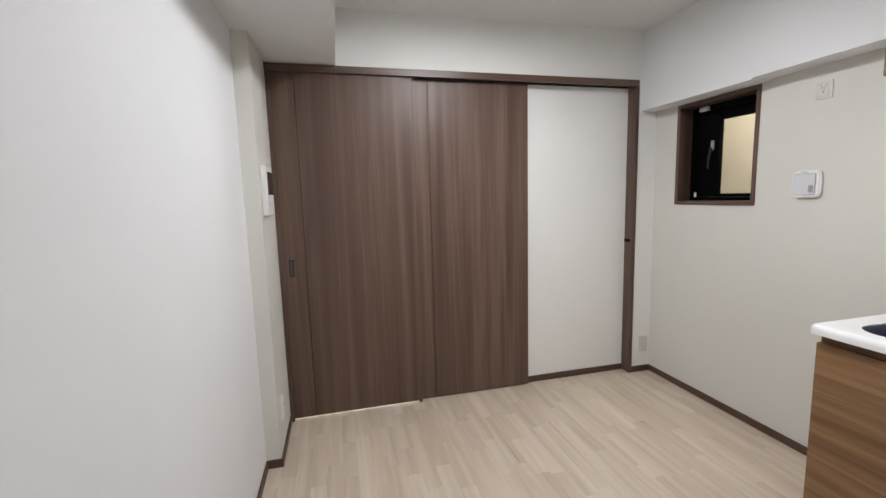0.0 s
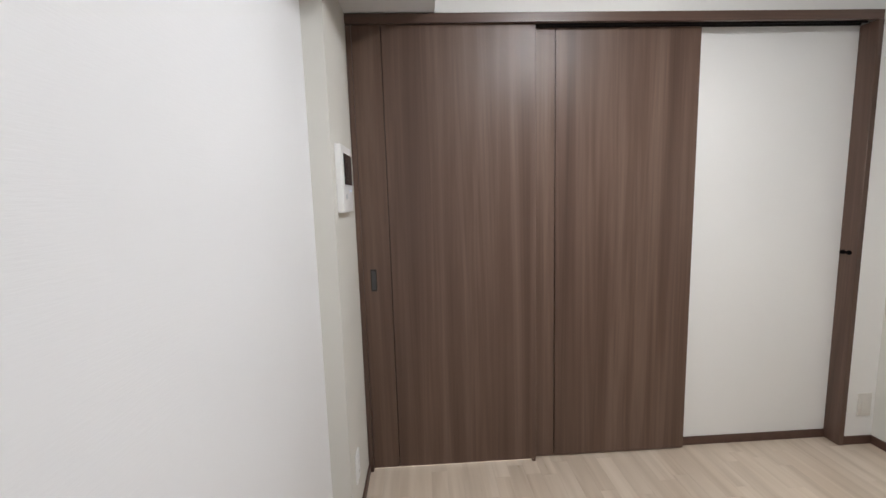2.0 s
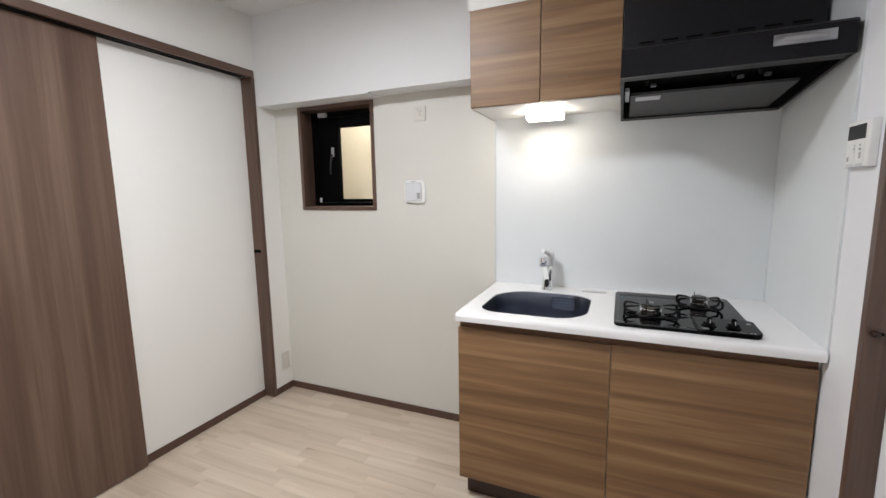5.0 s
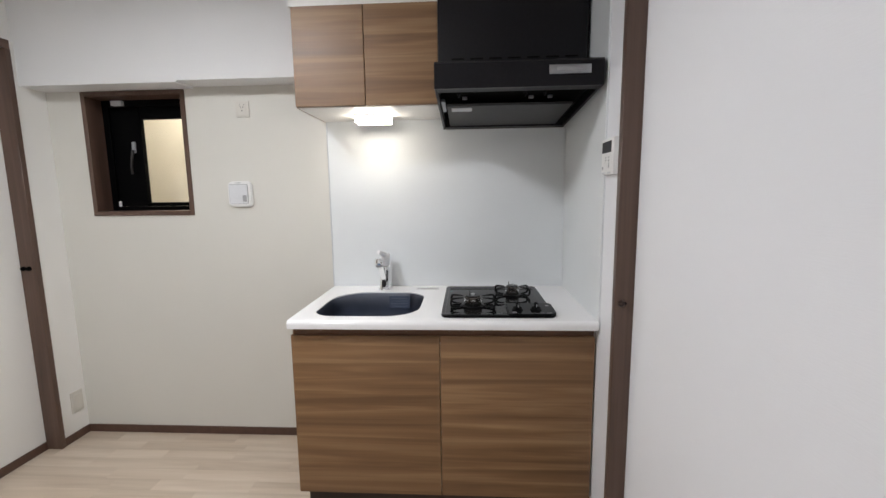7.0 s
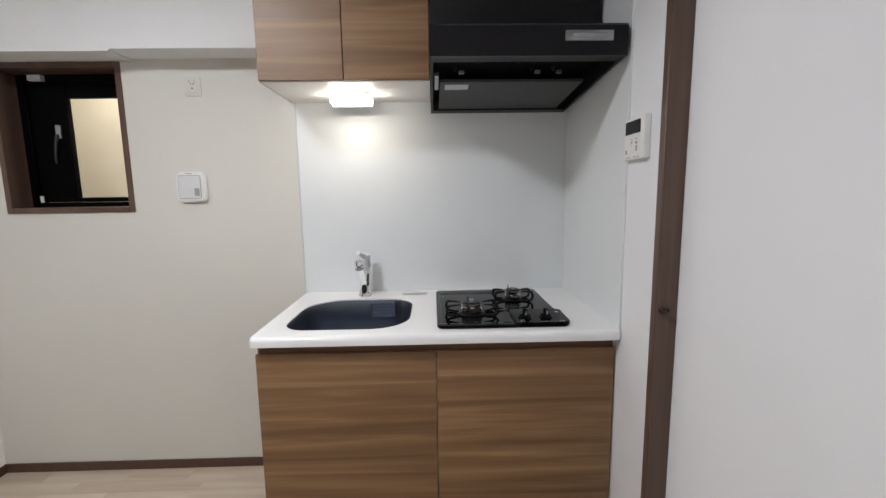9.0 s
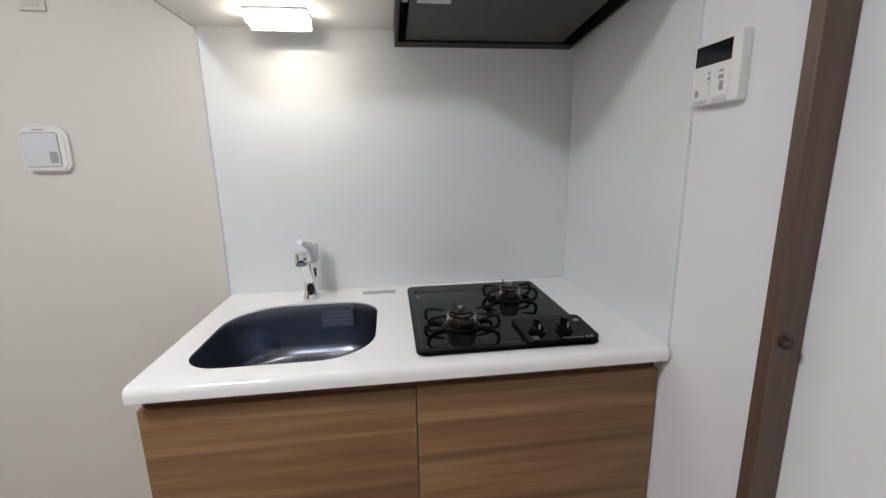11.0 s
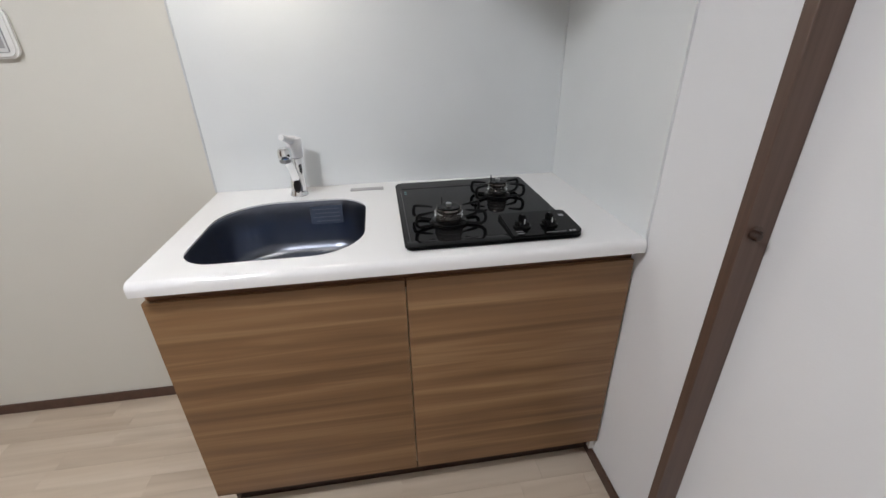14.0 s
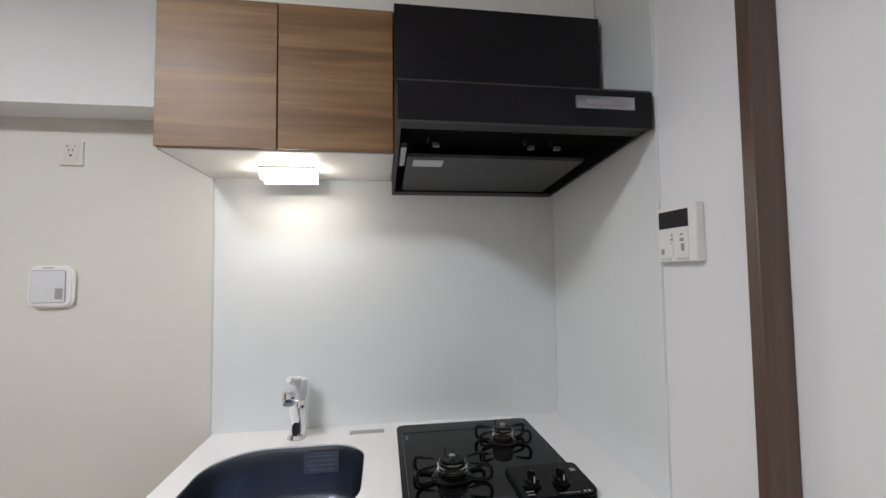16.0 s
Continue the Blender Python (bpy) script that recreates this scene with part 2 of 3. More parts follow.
# ---- the plan, in metres ----
EAST, SOUTH, WEST, CEILING = 2.214, -0.006, -0.445, 2.44
NORTH = 2.715          # front of the sliding-door frame
NP = 2.786             # wall behind the tracks
PILLAR_X, PILLAR_Y = -0.372, 2.275
BEAM_W_X, BEAM_W_Z = 0.015, 2.122
BEAM_E_X, BEAM_E_Z = 2.082, 1.909
TOP = 0.870            # kitchen counter
SOUTH_PANEL = -0.003
HEAD_LO, HEAD_HI = 2.075, 2.116

# ---- structure ----
structure("floor", boxes((WEST - 0.1, EAST + 0.1, -0.12, 4.3, -0.1, -0.004)), JOINT, "pale wood-print plank floor, clean and slightly glossy", "floor")
structure("ceiling", boxes((WEST - 0.1, EAST + 0.1, -0.2, 4.3, CEILING, CEILING + 0.1)), CEIL, "white papered ceiling", "ceiling")
structure("wall_west", boxes((WEST - 0.1, WEST, -0.2, PILLAR_Y, 0, CEILING)), WALL, "white textured wallpaper wall", "wall")
# White pillar drawn darker: its shade is put in as the cream paper.
structure("pillar_west", boxes((WEST - 0.1, PILLAR_X, PILLAR_Y, NORTH + 0.12, 0, BEAM_W_Z + 0.005)), WALL_CREAM_SHADE, "shallow white papered pillar beside the sliding doors", "pillar")
structure("beam_west", boxes((WEST, BEAM_W_X, -0.1, NORTH + 0.01, BEAM_W_Z, CEILING)), WALL, "white papered ceiling beam along the wall", "beam")
structure("wall_north_upper", boxes((BEAM_W_X - 0.5, EAST, NORTH + 0.006, NORTH + 0.12, HEAD_HI - 0.01, CEILING)), WALL_LIT_WARM, "white papered wall above the sliding doors", "wall")
structure("wall_north_stub", boxes((2.050, EAST, NORTH - 0.006, NORTH + 0.12, 0, HEAD_HI)), WALL_LIT_WARM, "narrow white papered wall beside the door frame", "wall")
structure("wall_north_panel", boxes((1.05, 2.04, NP, 2.87, 0, HEAD_HI)), WALL_LIT_WARM, "white papered wall behind the sliding-door tracks", "wall")
structure("beam_east", boxes((BEAM_E_X, EAST, 1.90, NORTH + 0.006, BEAM_E_Z, CEILING), (BEAM_E_X, EAST, 1.21, 1.90, BEAM_E_Z + 0.008, CEILING)), WALL, "white papered beam above the small window", "beam")
WIN = (1.974, 2.495, 1.280, 1.884)   # opening in the east wall: y, y, z, z
E2 = EAST + 0.18
structure("wall_east", boxes((EAST, E2, -0.2, WIN[0], 0, CEILING), (EAST, E2, WIN[1], 4.3, 0, CEILING), (EAST, E2, WIN[0], WIN[1], 0, WIN[2]), (EAST, E2, WIN[0], WIN[1], WIN[3], CEILING)), WALL_CREAM_SHADE, "pale cream papered wall with a small window", "wall")
structure("wall_south", boxes((1.29, EAST, -0.12, SOUTH, 0, CEILING)), WALL_LIT_COOL, "white papered wall beside the kitchen", "wall")
structure("wall_south_panel", boxes((WEST, 1.29, -0.12, SOUTH_PANEL, 0, CEILING)), WALL_LIT_COOL, "white papered wall behind the sliding door", "wall")
structure("wall_beyond", boxes((WEST - 0.1, EAST + 0.1, 4.2, 4.3, 0, CEILING), (WEST - 0.1, WEST, NORTH + 0.12, 4.2, 0, CEILING)), WALL, "plain white wall of the next room", "wall")

# baseboards
BB, BT = 0.045, 0.008


def baseboard(x0, x1, y0, y1):
    return structure("baseboard", boxes((x0, x1, y0, y1, 0, BB), bevel=0.0015, segments=1), BASE, "dark brown wood-print baseboard", "baseboard")


baseboard(WEST, WEST + BT, -0.02, PILLAR_Y)
baseboard(WEST + BT, PILLAR_X + BT, PILLAR_Y - BT, PILLAR_Y)
baseboard(PILLAR_X, PILLAR_X + BT, PILLAR_Y, NORTH - 0.001)
baseboard(1.05, 2.030, NP - BT, NP)
baseboard(2.058, EAST, NORTH - 0.006 - BT, NORTH - 0.006)
baseboard(EAST - BT, EAST, 1.209, NORTH - 0.006 - BT)
baseboard(1.3105, 1.69, SOUTH, SOUTH + BT)
baseboard(WEST + BT, 1.2855, SOUTH_PANEL, SOUTH_PANEL + BT)

# ---- sliding doors, north ----
frame_n = tagged(new("door_1"), "dark walnut sliding-door frame with recessed head track", "door frame", kind="structure")
part("head", boxes((PILLAR_X + 0.002, 2.057, NORTH - 0.014, NORTH + 0.005, HEAD_LO, HEAD_HI), (PILLAR_X + 0.002, 2.026, NORTH + 0.0055, NP, HEAD_HI - 0.012, HEAD_HI), bevel=0.0012, segments=1), TRIM_H, frame_n)
part("track", boxes((PILLAR_X + 0.03, 2.03, 2.726, 2.730, HEAD_HI - 0.03, HEAD_HI - 0.012), (PILLAR_X + 0.03, 2.03, 2.7475, 2.7505, HEAD_HI - 0.04, HEAD_HI - 0.012), (PILLAR_X + 0.03, 2.03, 2.778, 2.782, HEAD_HI - 0.04, HEAD_HI - 0.012)), DARKPLASTIC, frame_n, smooth=False)
part("post", boxes((2.031, 2.057, NORTH - 0.016, NP, 0, HEAD_LO), bevel=0.0015, segments=1), TRIM, frame_n)
part("jamb", boxes((PILLAR_X + 0.001, PILLAR_X + 0.024, NORTH, NP, 0, HEAD_LO), bevel=0.0015, segments=1), TRIM, frame_n)
for y in (2.734, 2.764):
    part("latch_bumper", lathe((2.031, y, 1.0), [(0.011, 0), (0.011, 0.008), (0.008, 0.015), (0.003, 0.016)], (-1, 0, 0), 14), BLACKFRAME, frame_n, "dark rubber latch bumper")


def sliding_leaf(x0, x1, yf, top, pull=True, bot=0.012):
    """A flush leaf with a handle stile set off by a groove."""
    leaf = thing("sliding_door", ((x0 + x1) / 2, yf, 0), "closed dark walnut wood-print sliding door with dark recessed pull", "sliding door", "sliding doors")
    a, b = yf, yf + 0.026
    g = x0 + 0.127
    part("stile", boxes((x0, g - 0.0018, a, b, bot, top), bevel=0.0012, segments=1), LEAF, leaf)
    part("panel", boxes((g + 0.0018, x1, a, b, bot, top), bevel=0.0012, segments=1), LEAF, leaf)
    part("groove", boxes((g - 0.003, g + 0.003, a + 0.005, b - 0.004, bot, top)), KICK, leaf)
    if pull:
        px = x0 + 0.045
        rim = prism(rounded_outline(px - 0.014, px + 0.014, 0.905, 1.008, [0.004] * 4, 3), yf - 0.003, yf + 0.004, "y", 0.001, 1)
        pl = part("pull", rim, BRONZE, leaf, "dark bronze recessed finger pull")
        part("pull_cup", boxes((px - 0.009, px + 0.009, yf - 0.0042, yf - 0.003, 0.912, 1.001)), DARKGREY, pl)
    return leaf


front_leaf = sliding_leaf(-0.3475, 0.459, NORTH + 0.006, 2.086, bot=0.016)
part("floor_guide", boxes((0.441, 0.457, NORTH + 0.009, NORTH + 0.030, 0.001, 0.0158)), LEAF, front_leaf)
sliding_leaf(0.432, 1.238, NORTH + 0.038, 2.070, False, bot=0.006)

# ---- sliding door, south ----
frame_s = tagged(new("door_2"), "dark walnut sliding-door post beside the kitchen", "door frame", kind="structure")
part("post", boxes((1.286, 1.310, SOUTH_PANEL, 0.053, 0, 2.085), bevel=0.0015, segments=1), TRIM, frame_s)
part("head", boxes((WEST + 0.01, 1.310, SOUTH_PANEL, 0.053, 2.085, 2.125), bevel=0.0015, segments=1), TRIM_H, frame_s)
part("latch_plate", prism(rounded_outline(0.017, 0.043, 1.010, 1.038, [0.012] * 4, 4), 1.2845, 1.2862, "x"), TRIM, frame_s)
part("latch_bumper", lathe((1.2846, 0.036, 1.024), [(0.0085, 0), (0.0085, 0.010), (0.0065, 0.014), (0.002, 0.015)], (-1, 0, 0), 14), KICK, frame_s, "dark brown rubber latch bumper")
part("latch_hole", lathe((1.2846, 0.0225, 1.0235), [(0.0042, 0), (0.0042, 0.0012), (0.0030, 0.0014)], (-1, 0, 0), 10), VOID, frame_s)

# ---- window ----
win = tagged(new("window_1"), "small black aluminium window with frosted pane in a walnut casing", "window", kind="structure")
cy0, cy1, cz0, cz1 = 1.952, 2.517, 1.258, 1.9065
ct = 0.024
for name, d in (("casing_side", (EAST - 0.006, E2 - 0.02, cy0, cy0 + ct, cz0, cz1)), ("casing_side", (EAST - 0.006, E2 - 0.02, cy1 - ct, cy1, cz0, cz1)), ("casing_head", (EAST - 0.006, E2 - 0.02, cy0 + ct, cy1 - ct, cz1 - ct, cz1)), ("window_sill", (EAST - 0.008, E2 - 0.02, cy0 + ct, cy1 - ct, cz0, cz0 + ct))):
    part(name, boxes(d, bevel=0.0015, segments=1), TRIM if name == "casing_side" else TRIM_H, win)
iy0, iy1, iz0, iz1 = cy0 + ct, cy1 - ct, cz0 + ct, cz1 - ct
part("window_frame", boxes((2.309, 2.359, iy0, iy0 + 0.03, iz0, iz1), (2.309, 2.359, iy1 - 0.035, iy1, iz0, iz1), (2.309, 2.359, iy0 + 0.03, iy1 - 0.035, iz1 - 0.035, iz1), (2.309, 2.359, iy0 + 0.03, iy1 - 0.035, iz0, iz0 + 0.022), bevel=0.002, segments=1), BLACKFRAME, win)
sash = part("sash", boxes((2.319, 2.352, 2.290, iy1 - 0.036, iz0 + 0.023, iz1 - 0.036), (2.324, 2.352, iy0 + 0.031, 2.018, iz0 + 0.023, iz1 - 0.036), (2.324, 2.352, 2.018, 2.290, iz1 - 0.10, iz1 - 0.036), (2.324, 2.352, 2.018, 2.290, iz0 + 0.023, iz0 + 0.044), bevel=0.002, segments=1), BLACKFRAME, win)
pane = part("pane", boxes((2.334, 2.339, 2.012, 2.296, iz0 + 0.04, iz1 - 0.095)), GLASS, sash, "pale frosted glass pane", smooth=False)
pane.visible_shadow = False
part("lock_base", boxes((2.310, 2.319, 2.325, 2.345, 1.60, 1.66), bevel=0.002), GREY, sash, "grey metal lock catch")
part("lever", tube([(2.306, 2.336, 1.615), (2.298, 2.340, 1.57), (2.296, 2.346, 1.52), (2.302, 2.350, 1.485)], [0.008, 0.007, 0.006, 0.005], 8), DARKPLASTIC, sash)
part("stay_bracket", boxes((2.286, 2.308, 2.36, 2.42, iz1 - 0.032, iz1 - 0.006), bevel=0.002), PALE_GREY, win, "pale grey metal stay bracket")
part("corner_catch", boxes((2.300, 2.309, 2.435, 2.447, 1.305, 1.335), bevel=0.002), WHITE, win, "small white plastic catch")
structure("backdrop", boxes((2.95, 3.0, 1.0, 3.6, 0.2, 3.2)), CREAM, "cream outside wall beyond the window", "outside wall")
# Added box, not a seen place: closes in the lamp that lights the backdrop.
structure("backdrop_shell", boxes((E2, 2.95, 0.95, 1.0, 0.2, 3.2), (E2, 2.95, 3.6, 3.65, 0.2, 3.2), (E2, 2.95, 1.0, 3.6, 0.15, 0.2), (E2, 2.95, 1.0, 3.6, 3.2, 3.25)), CREAM, "cream box added round the window backdrop", "outside wall")

# ---- kitchen: splash panels ----
structure("kitchen_panel_back", boxes((EAST - 0.003, EAST, 0.0, 1.206, TOP - 0.02, 1.7272)), SPLASH, "glossy pale blue-white kitchen splash panel", "splash panel")
structure("kitchen_panel_side", boxes((1.600, EAST - 0.003, SOUTH, 0.0, TOP - 0.02, CEILING)), SPLASH, "glossy pale blue-white kitchen splash panel", "splash panel")
structure("trim_panel_back", boxes((EAST - 0.006, EAST, 1.206, 1.2115, TOP, 1.7272), bevel=0.001, segments=1), PALE_GREY, "slim pale edge strip of the splash panel", "trim")
structure("trim_panel_side", boxes((1.5965, 1.600, SOUTH, 0.001, TOP - 0.03, CEILING), bevel=0.0008, segments=1), SPLASH, "slim pale edge strip of the splash panel", "trim")
structure("trim_panel_corner", boxes((EAST - 0.008, EAST - 0.003, 0.0, 0.005, TOP, 1.69), bevel=0.001, segments=1), SPLASH, "slim inner corner strip of the splash panels", "trim")

# ---- kitchen base cabinet ----
cab = thing("kitchen_base_cabinet", (1.9, 0.6, 0), "wood-print kitchen base cabinet with two horizontal-grain doors", "kitchen cabinet")
part("body", boxes((1.655, 2.19, 0.012, 0.028, 0.115, 0.83), (1.655, 2.19, 1.180, 1.196, 0.115, 0.83), (1.655, 2.19, 0.028, 1.180, 0.115, 0.131), (2.18, 2.19, 0.028, 1.180, 0.131, 0.83), (1.642, 1.6545, 0.012, 1.196, 0.115, 0.83)), OFFWHITE, cab, smooth=False)
part("side_panel", boxes((1.641, 2.19, 1.1965, 1.204, 0.115, 0.836), bevel=0.001, segments=1), OAK, cab)
part("filler", boxes((1.640, 1.66, -0.0055, 0.0115, 0.05, 0.835), bevel=0.001, segments=1), WHITE, cab, "slim white filler strip")
part("finger_rail", boxes((1.634, 1.6415, 0.002, 1.196, 0.772, 0.836), bevel=0.001, segments=1), RAIL, cab, "dark brown recessed finger rail")
part("door", boxes((1.620, 1.640, 0.002, 0.6028, 0.113, 0.799), bevel=0.0015, segments=2), OAK, cab)
part("door", boxes((1.620, 1.640, 0.6052, 1.204, 0.113, 0.799), bevel=0.0015, segments=2), OAK, cab)
part("toe_kick", boxes((1.685, 1.70, 0.003, 1.190, 0.001, 0.1145)), KICK, cab, "dark brown recessed toe kick")

# ---- worktop with sink cut-out ----
SX0, SX1, SY0, SY1 = 1.653, 2.066, 0.697, 1.132
sink_pts = rounded_outline(SX0, SX1, SY0, SY1, [0.165, 0.085, 0.135, 0.112], 10)


def worktop_mesh():
    bm = bmesh.new()
    x0, x1, y0, y1 = 1.585, EAST - 0.004, 0.0005, 1.203
    n = len(sink_pts)
    r, lip = 0.017, 0.034
    hole = [bm.verts.new((x, y, TOP)) for x, y in sink_pts]
    hole_low = [bm.verts.new((x, y, TOP - 0.005)) for x, y in sink_pts]
    for i in range(n):
        bm.faces.new((hole[i], hole[(i + 1) % n], hole_low[(i + 1) % n], hole_low[i]))
    rect = [bm.verts.new(p) for p in ((x1, y1, TOP), (x0 + r, y1, TOP), (x0 + r, y0, TOP), (x1, y0, TOP))]
    step = n // 4
    for k in range(4):
        run = [hole[(k * step + step // 2 + j) % n] for j in range(step + 1)]
        a, b = rect[k], rect[(k + 1) % 4]
        bm.faces.new([a] + run + [b])
    prev = (rect[1], rect[2])
    for i in range(1, 5):
        a = radians(90 * i / 4)
        z, x = TOP - r + r * math.cos(a), x0 + r - r * math.sin(a)
        cur = (bm.verts.new((x, y1, z)), bm.verts.new((x, y0, z)))
        bm.faces.new((prev[0], prev[1], cur[1], cur[0]))
        prev = cur
    low = (bm.verts.new((x0 + 0.002, y1, TOP - lip)), bm.verts.new((x0 + 0.002, y0, TOP - lip)))
    bm.faces.new((prev[0], prev[1], low[1], low[0]))
    back = (bm.verts.new((x0 + 0.05, y1, TOP - lip)), bm.verts.new((x0 + 0.05, y0, TOP - lip)))
    bm.faces.new((low[0], low[1], back[1], back[0]))
    end = boxes((x0 + 0.004, x1, y1 - 0.004, y1, TOP - lip, TOP - 0.0175), (x0 + 0.004, x1, y0, y0 + 0.004, TOP - lip, TOP - 0.0175))
    return merge(bm, end)


top = thing("kitchen_worktop", (1.9, 0.6, TOP - 0.034), "white glossy kitchen worktop with rounded front edge", "worktop")
part("slab", worktop_mesh(), COUNTER, top)
part("slot_label", boxes((2.128, 2.158, 0.640, 0.752, TOP, TOP + 0.0016), bevel=0.0005, segments=1), GREY, top, "narrow grey metal strip")


def basin_mesh():
    bm = bmesh.new()
    cx, cy = (SX0 + SX1) / 2 , (SY0 + SY1) / 2
    levels = [(1.012, -0.0045), (0.996, -0.016), (0.975, -0.08), (0.955, -0.135), (0.915, -0.158), (0.84, -0.170), (0.55, -0.174), (0.12, -0.178)]
    rings = [[bm.verts.new((cx + (x - cx) * s, cy + (y - cy) * s, TOP + h)) for x, y in sink_pts] for s, h in levels]
    n = len(sink_pts)
    for a, b in zip(rings, rings[1:]):
        for i in range(n):
            bm.faces.new((a[i], a[(i + 1) % n], b[(i + 1) % n], b[i]))
    bm.faces.new(rings[-1])
    return bm


sink = thing("sink", (1.855, 0.917, TOP - 0.18), "deep dark brushed-steel sink set under the worktop", "sink")
part("basin", basin_mesh(), SINK, sink)
part("drain", lathe((1.855, 0.917, TOP - 0.1775), [(0.056, 0), (0.056, 0.003), (0.046, 0.004), (0.040, 0.0015), (0.012, 0.001)]), STEEL, sink, "round steel drain cover")
FILM_PTS = rounded_outline(1.715, 1.985, 0.745, 1.005, [0.05, 0.02, 0.02, 0.05], 5)
part("protective_film", prism(FILM_PTS, TOP - 0.1690, TOP - 0.1682), FILM, sink, "blue plastic protective film")
part("sticker", boxes((2.0475, 2.0495, 0.778, 0.880, TOP - 0.078, TOP - 0.016)), STICKER, sink, "pale translucent printed care sticker")
for i in range(4):
    z = TOP - 0.026 - 0.0135 * i
    part("sticker_line", boxes((2.0469, 2.0474, 0.788, 0.872 - 0.008 * (i % 2), z - 0.003, z)), PRINT, sink)

# ---- tap ----
FX, FY = 2.130, 0.919
tap = thing("tap", (FX, FY, TOP), "chrome single-lever kitchen tap with short spout", "tap")
part("base", lathe((FX, FY, TOP), [(0.029, 0), (0.029, 0.004), (0.0265, 0.008), (0.025, 0.02), (0.0235, 0.10), (0.0235, 0.122), (0.022, 0.124)], (0.03, -0.05, 1)), CHROME, tap)
part("head", lathe((FX + 0.004, FY - 0.0062, TOP + 0.125), [(0.0225, 0), (0.0235, 0.003), (0.0235, 0.052), (0.0215, 0.061), (0.012, 0.064)], (0.03, -0.05, 1)), SATIN, tap, "satin white lever cap")
part("spout", tube([(FX - 0.010, FY, TOP + 0.055), (FX - 0.038, FY + 0.001, TOP + 0.092), (FX - 0.072, FY + 0.003, TOP + 0.135), (FX - 0.096, FY + 0.004, TOP + 0.158)], [0.0135, 0.0135, 0.0145, 0.017], 16), CHROME, tap)
part("nozzle", lathe((FX - 0.098, FY + 0.004, TOP + 0.180), [(0.006, 0), (0.0155, -0.003), (0.0200, -0.012), (0.0195, -0.030), (0.0175, -0.034)]), CHROME, tap)
part("nozzle_ring", lathe((FX - 0.098, FY + 0.004, TOP + 0.146), [(0.0172, 0), (0.0172, -0.010), (0.0135, -0.013)]), STEEL, tap, "dark steel nozzle ring")
part("lever", tube([(FX - 0.002, FY - 0.006, TOP + 0.180), (FX - 0.036, FY + 0.001, TOP + 0.190), (FX - 0.074, FY + 0.010, TOP + 0.204)], [0.0150, 0.0110, 0.0090], 12), SATIN, tap)
part("emblem", prism([(FY - 0.002 + 0.0115 * math.cos(math.pi * k / 10), TOP + 0.036 + 0.022 * math.sin(math.pi * k / 10)) for k in range(20)], FX - 0.0272, FX - 0.0200, "x", 0.001, 1), DARKPLASTIC, tap, "dark oval inlay")

# ---- hob ----
HX0, HX1, HY0, HY1, HZ = 1.630, 2.156, 0.148, 0.599, TOP + 0.010
hob = thing("gas_hob", ((HX0 + HX1) / 2, (HY0 + HY1) / 2, TOP), "black glass two-burner gas hob with cast-iron trivets", "gas hob")
part("glass_top", prism(rounded_outline(HX0, HX1, HY0, HY1, [0.022] * 4, 5), TOP + 0.0005, HZ, "z", 0.004), GLASSTOP, hob)
part("exhaust_strip", boxes((2.082, 2.140, HY0 + 0.02, HY1 - 0.02, HZ, HZ + 0.0012), bevel=0.0005, segments=1), HOODBLACK, hob)
part("front_trim", boxes((HX0 + 0.003, HX0 + 0.036, 0.334, HY1 - 0.006, HZ - 0.003, HZ + 0.0018), bevel=0.0015), BLACK, hob)
part("edge_line", boxes((HX0 + 0.02, 2.07, HY1 - 0.016, HY1 - 0.0145, HZ, HZ + 0.0005)), DARKGREY, hob)
for x in (2.032, 2.050):
    part("print_dot", boxes((x - 0.004, x + 0.004, 0.566, 0.574, HZ, HZ + 0.0005)), TEAL, hob)


def control_panel_mesh():
    bm = prism(rounded_outline(HX0 + 0.004, 1.780, HY0 - 0.005, 0.332, [0.006, 0.008, 0.030, 0.016], 5), TOP + 0.0006, HZ + 0.0075, "z", 0.003, 2)
    for v in bm.verts:
        if v.co.z > HZ:
            v.co.z += 0.042 * (v.co.x - 1.66)
    return bm


panel = part("control_panel", control_panel_mesh(), BLACK, hob)
for ky, kx in ((0.292, 1.690), (0.219, 1.690)):
    knob = part("knob", lathe((kx, ky, HZ + 0.0085), [(0.023, 0), (0.023, 0.003), (0.019, 0.006), (0.0175, 0.013), (0.014, 0.016)], steps=24), BLACK, panel)
    disc = [(kx + 0.019 * math.cos(math.pi * k / 12), HZ + 0.022 + 0.019 * math.sin(math.pi * k / 12)) for k in range(13)]
    part("grip", prism(disc, ky - 0.0055, ky + 0.0055, "y", 0.0015, 2), BLACK, knob)
    part("pointer", boxes((kx - 0.0200, kx - 0.0185, ky - 0.0009, ky + 0.0009, HZ + 0.0225, HZ + 0.036)), PALE_GREY, knob, "thin white pointer line")
part("print_bar", boxes((1.6445, 1.646, 0.190, 0.242, HZ + 0.0060, HZ + 0.0076)), GREY, panel)
for x in (1.648, 1.660):
    part("print_mark", boxes((x, x + 0.0022, 0.298, 0.316, HZ + 0.0060, HZ + 0.0082)), GREY, panel)
part("indicator", boxes((1.735, 1.747, 0.160, 0.172, HZ + 0.0095, HZ + 0.0119)), GREY, panel)
for y in (0.168, 0.178):
    part("print_mark", boxes((1.643, 1.650, y - 0.003, y + 0.003, HZ + 0.0060, HZ + 0.0078)), GREY, panel)


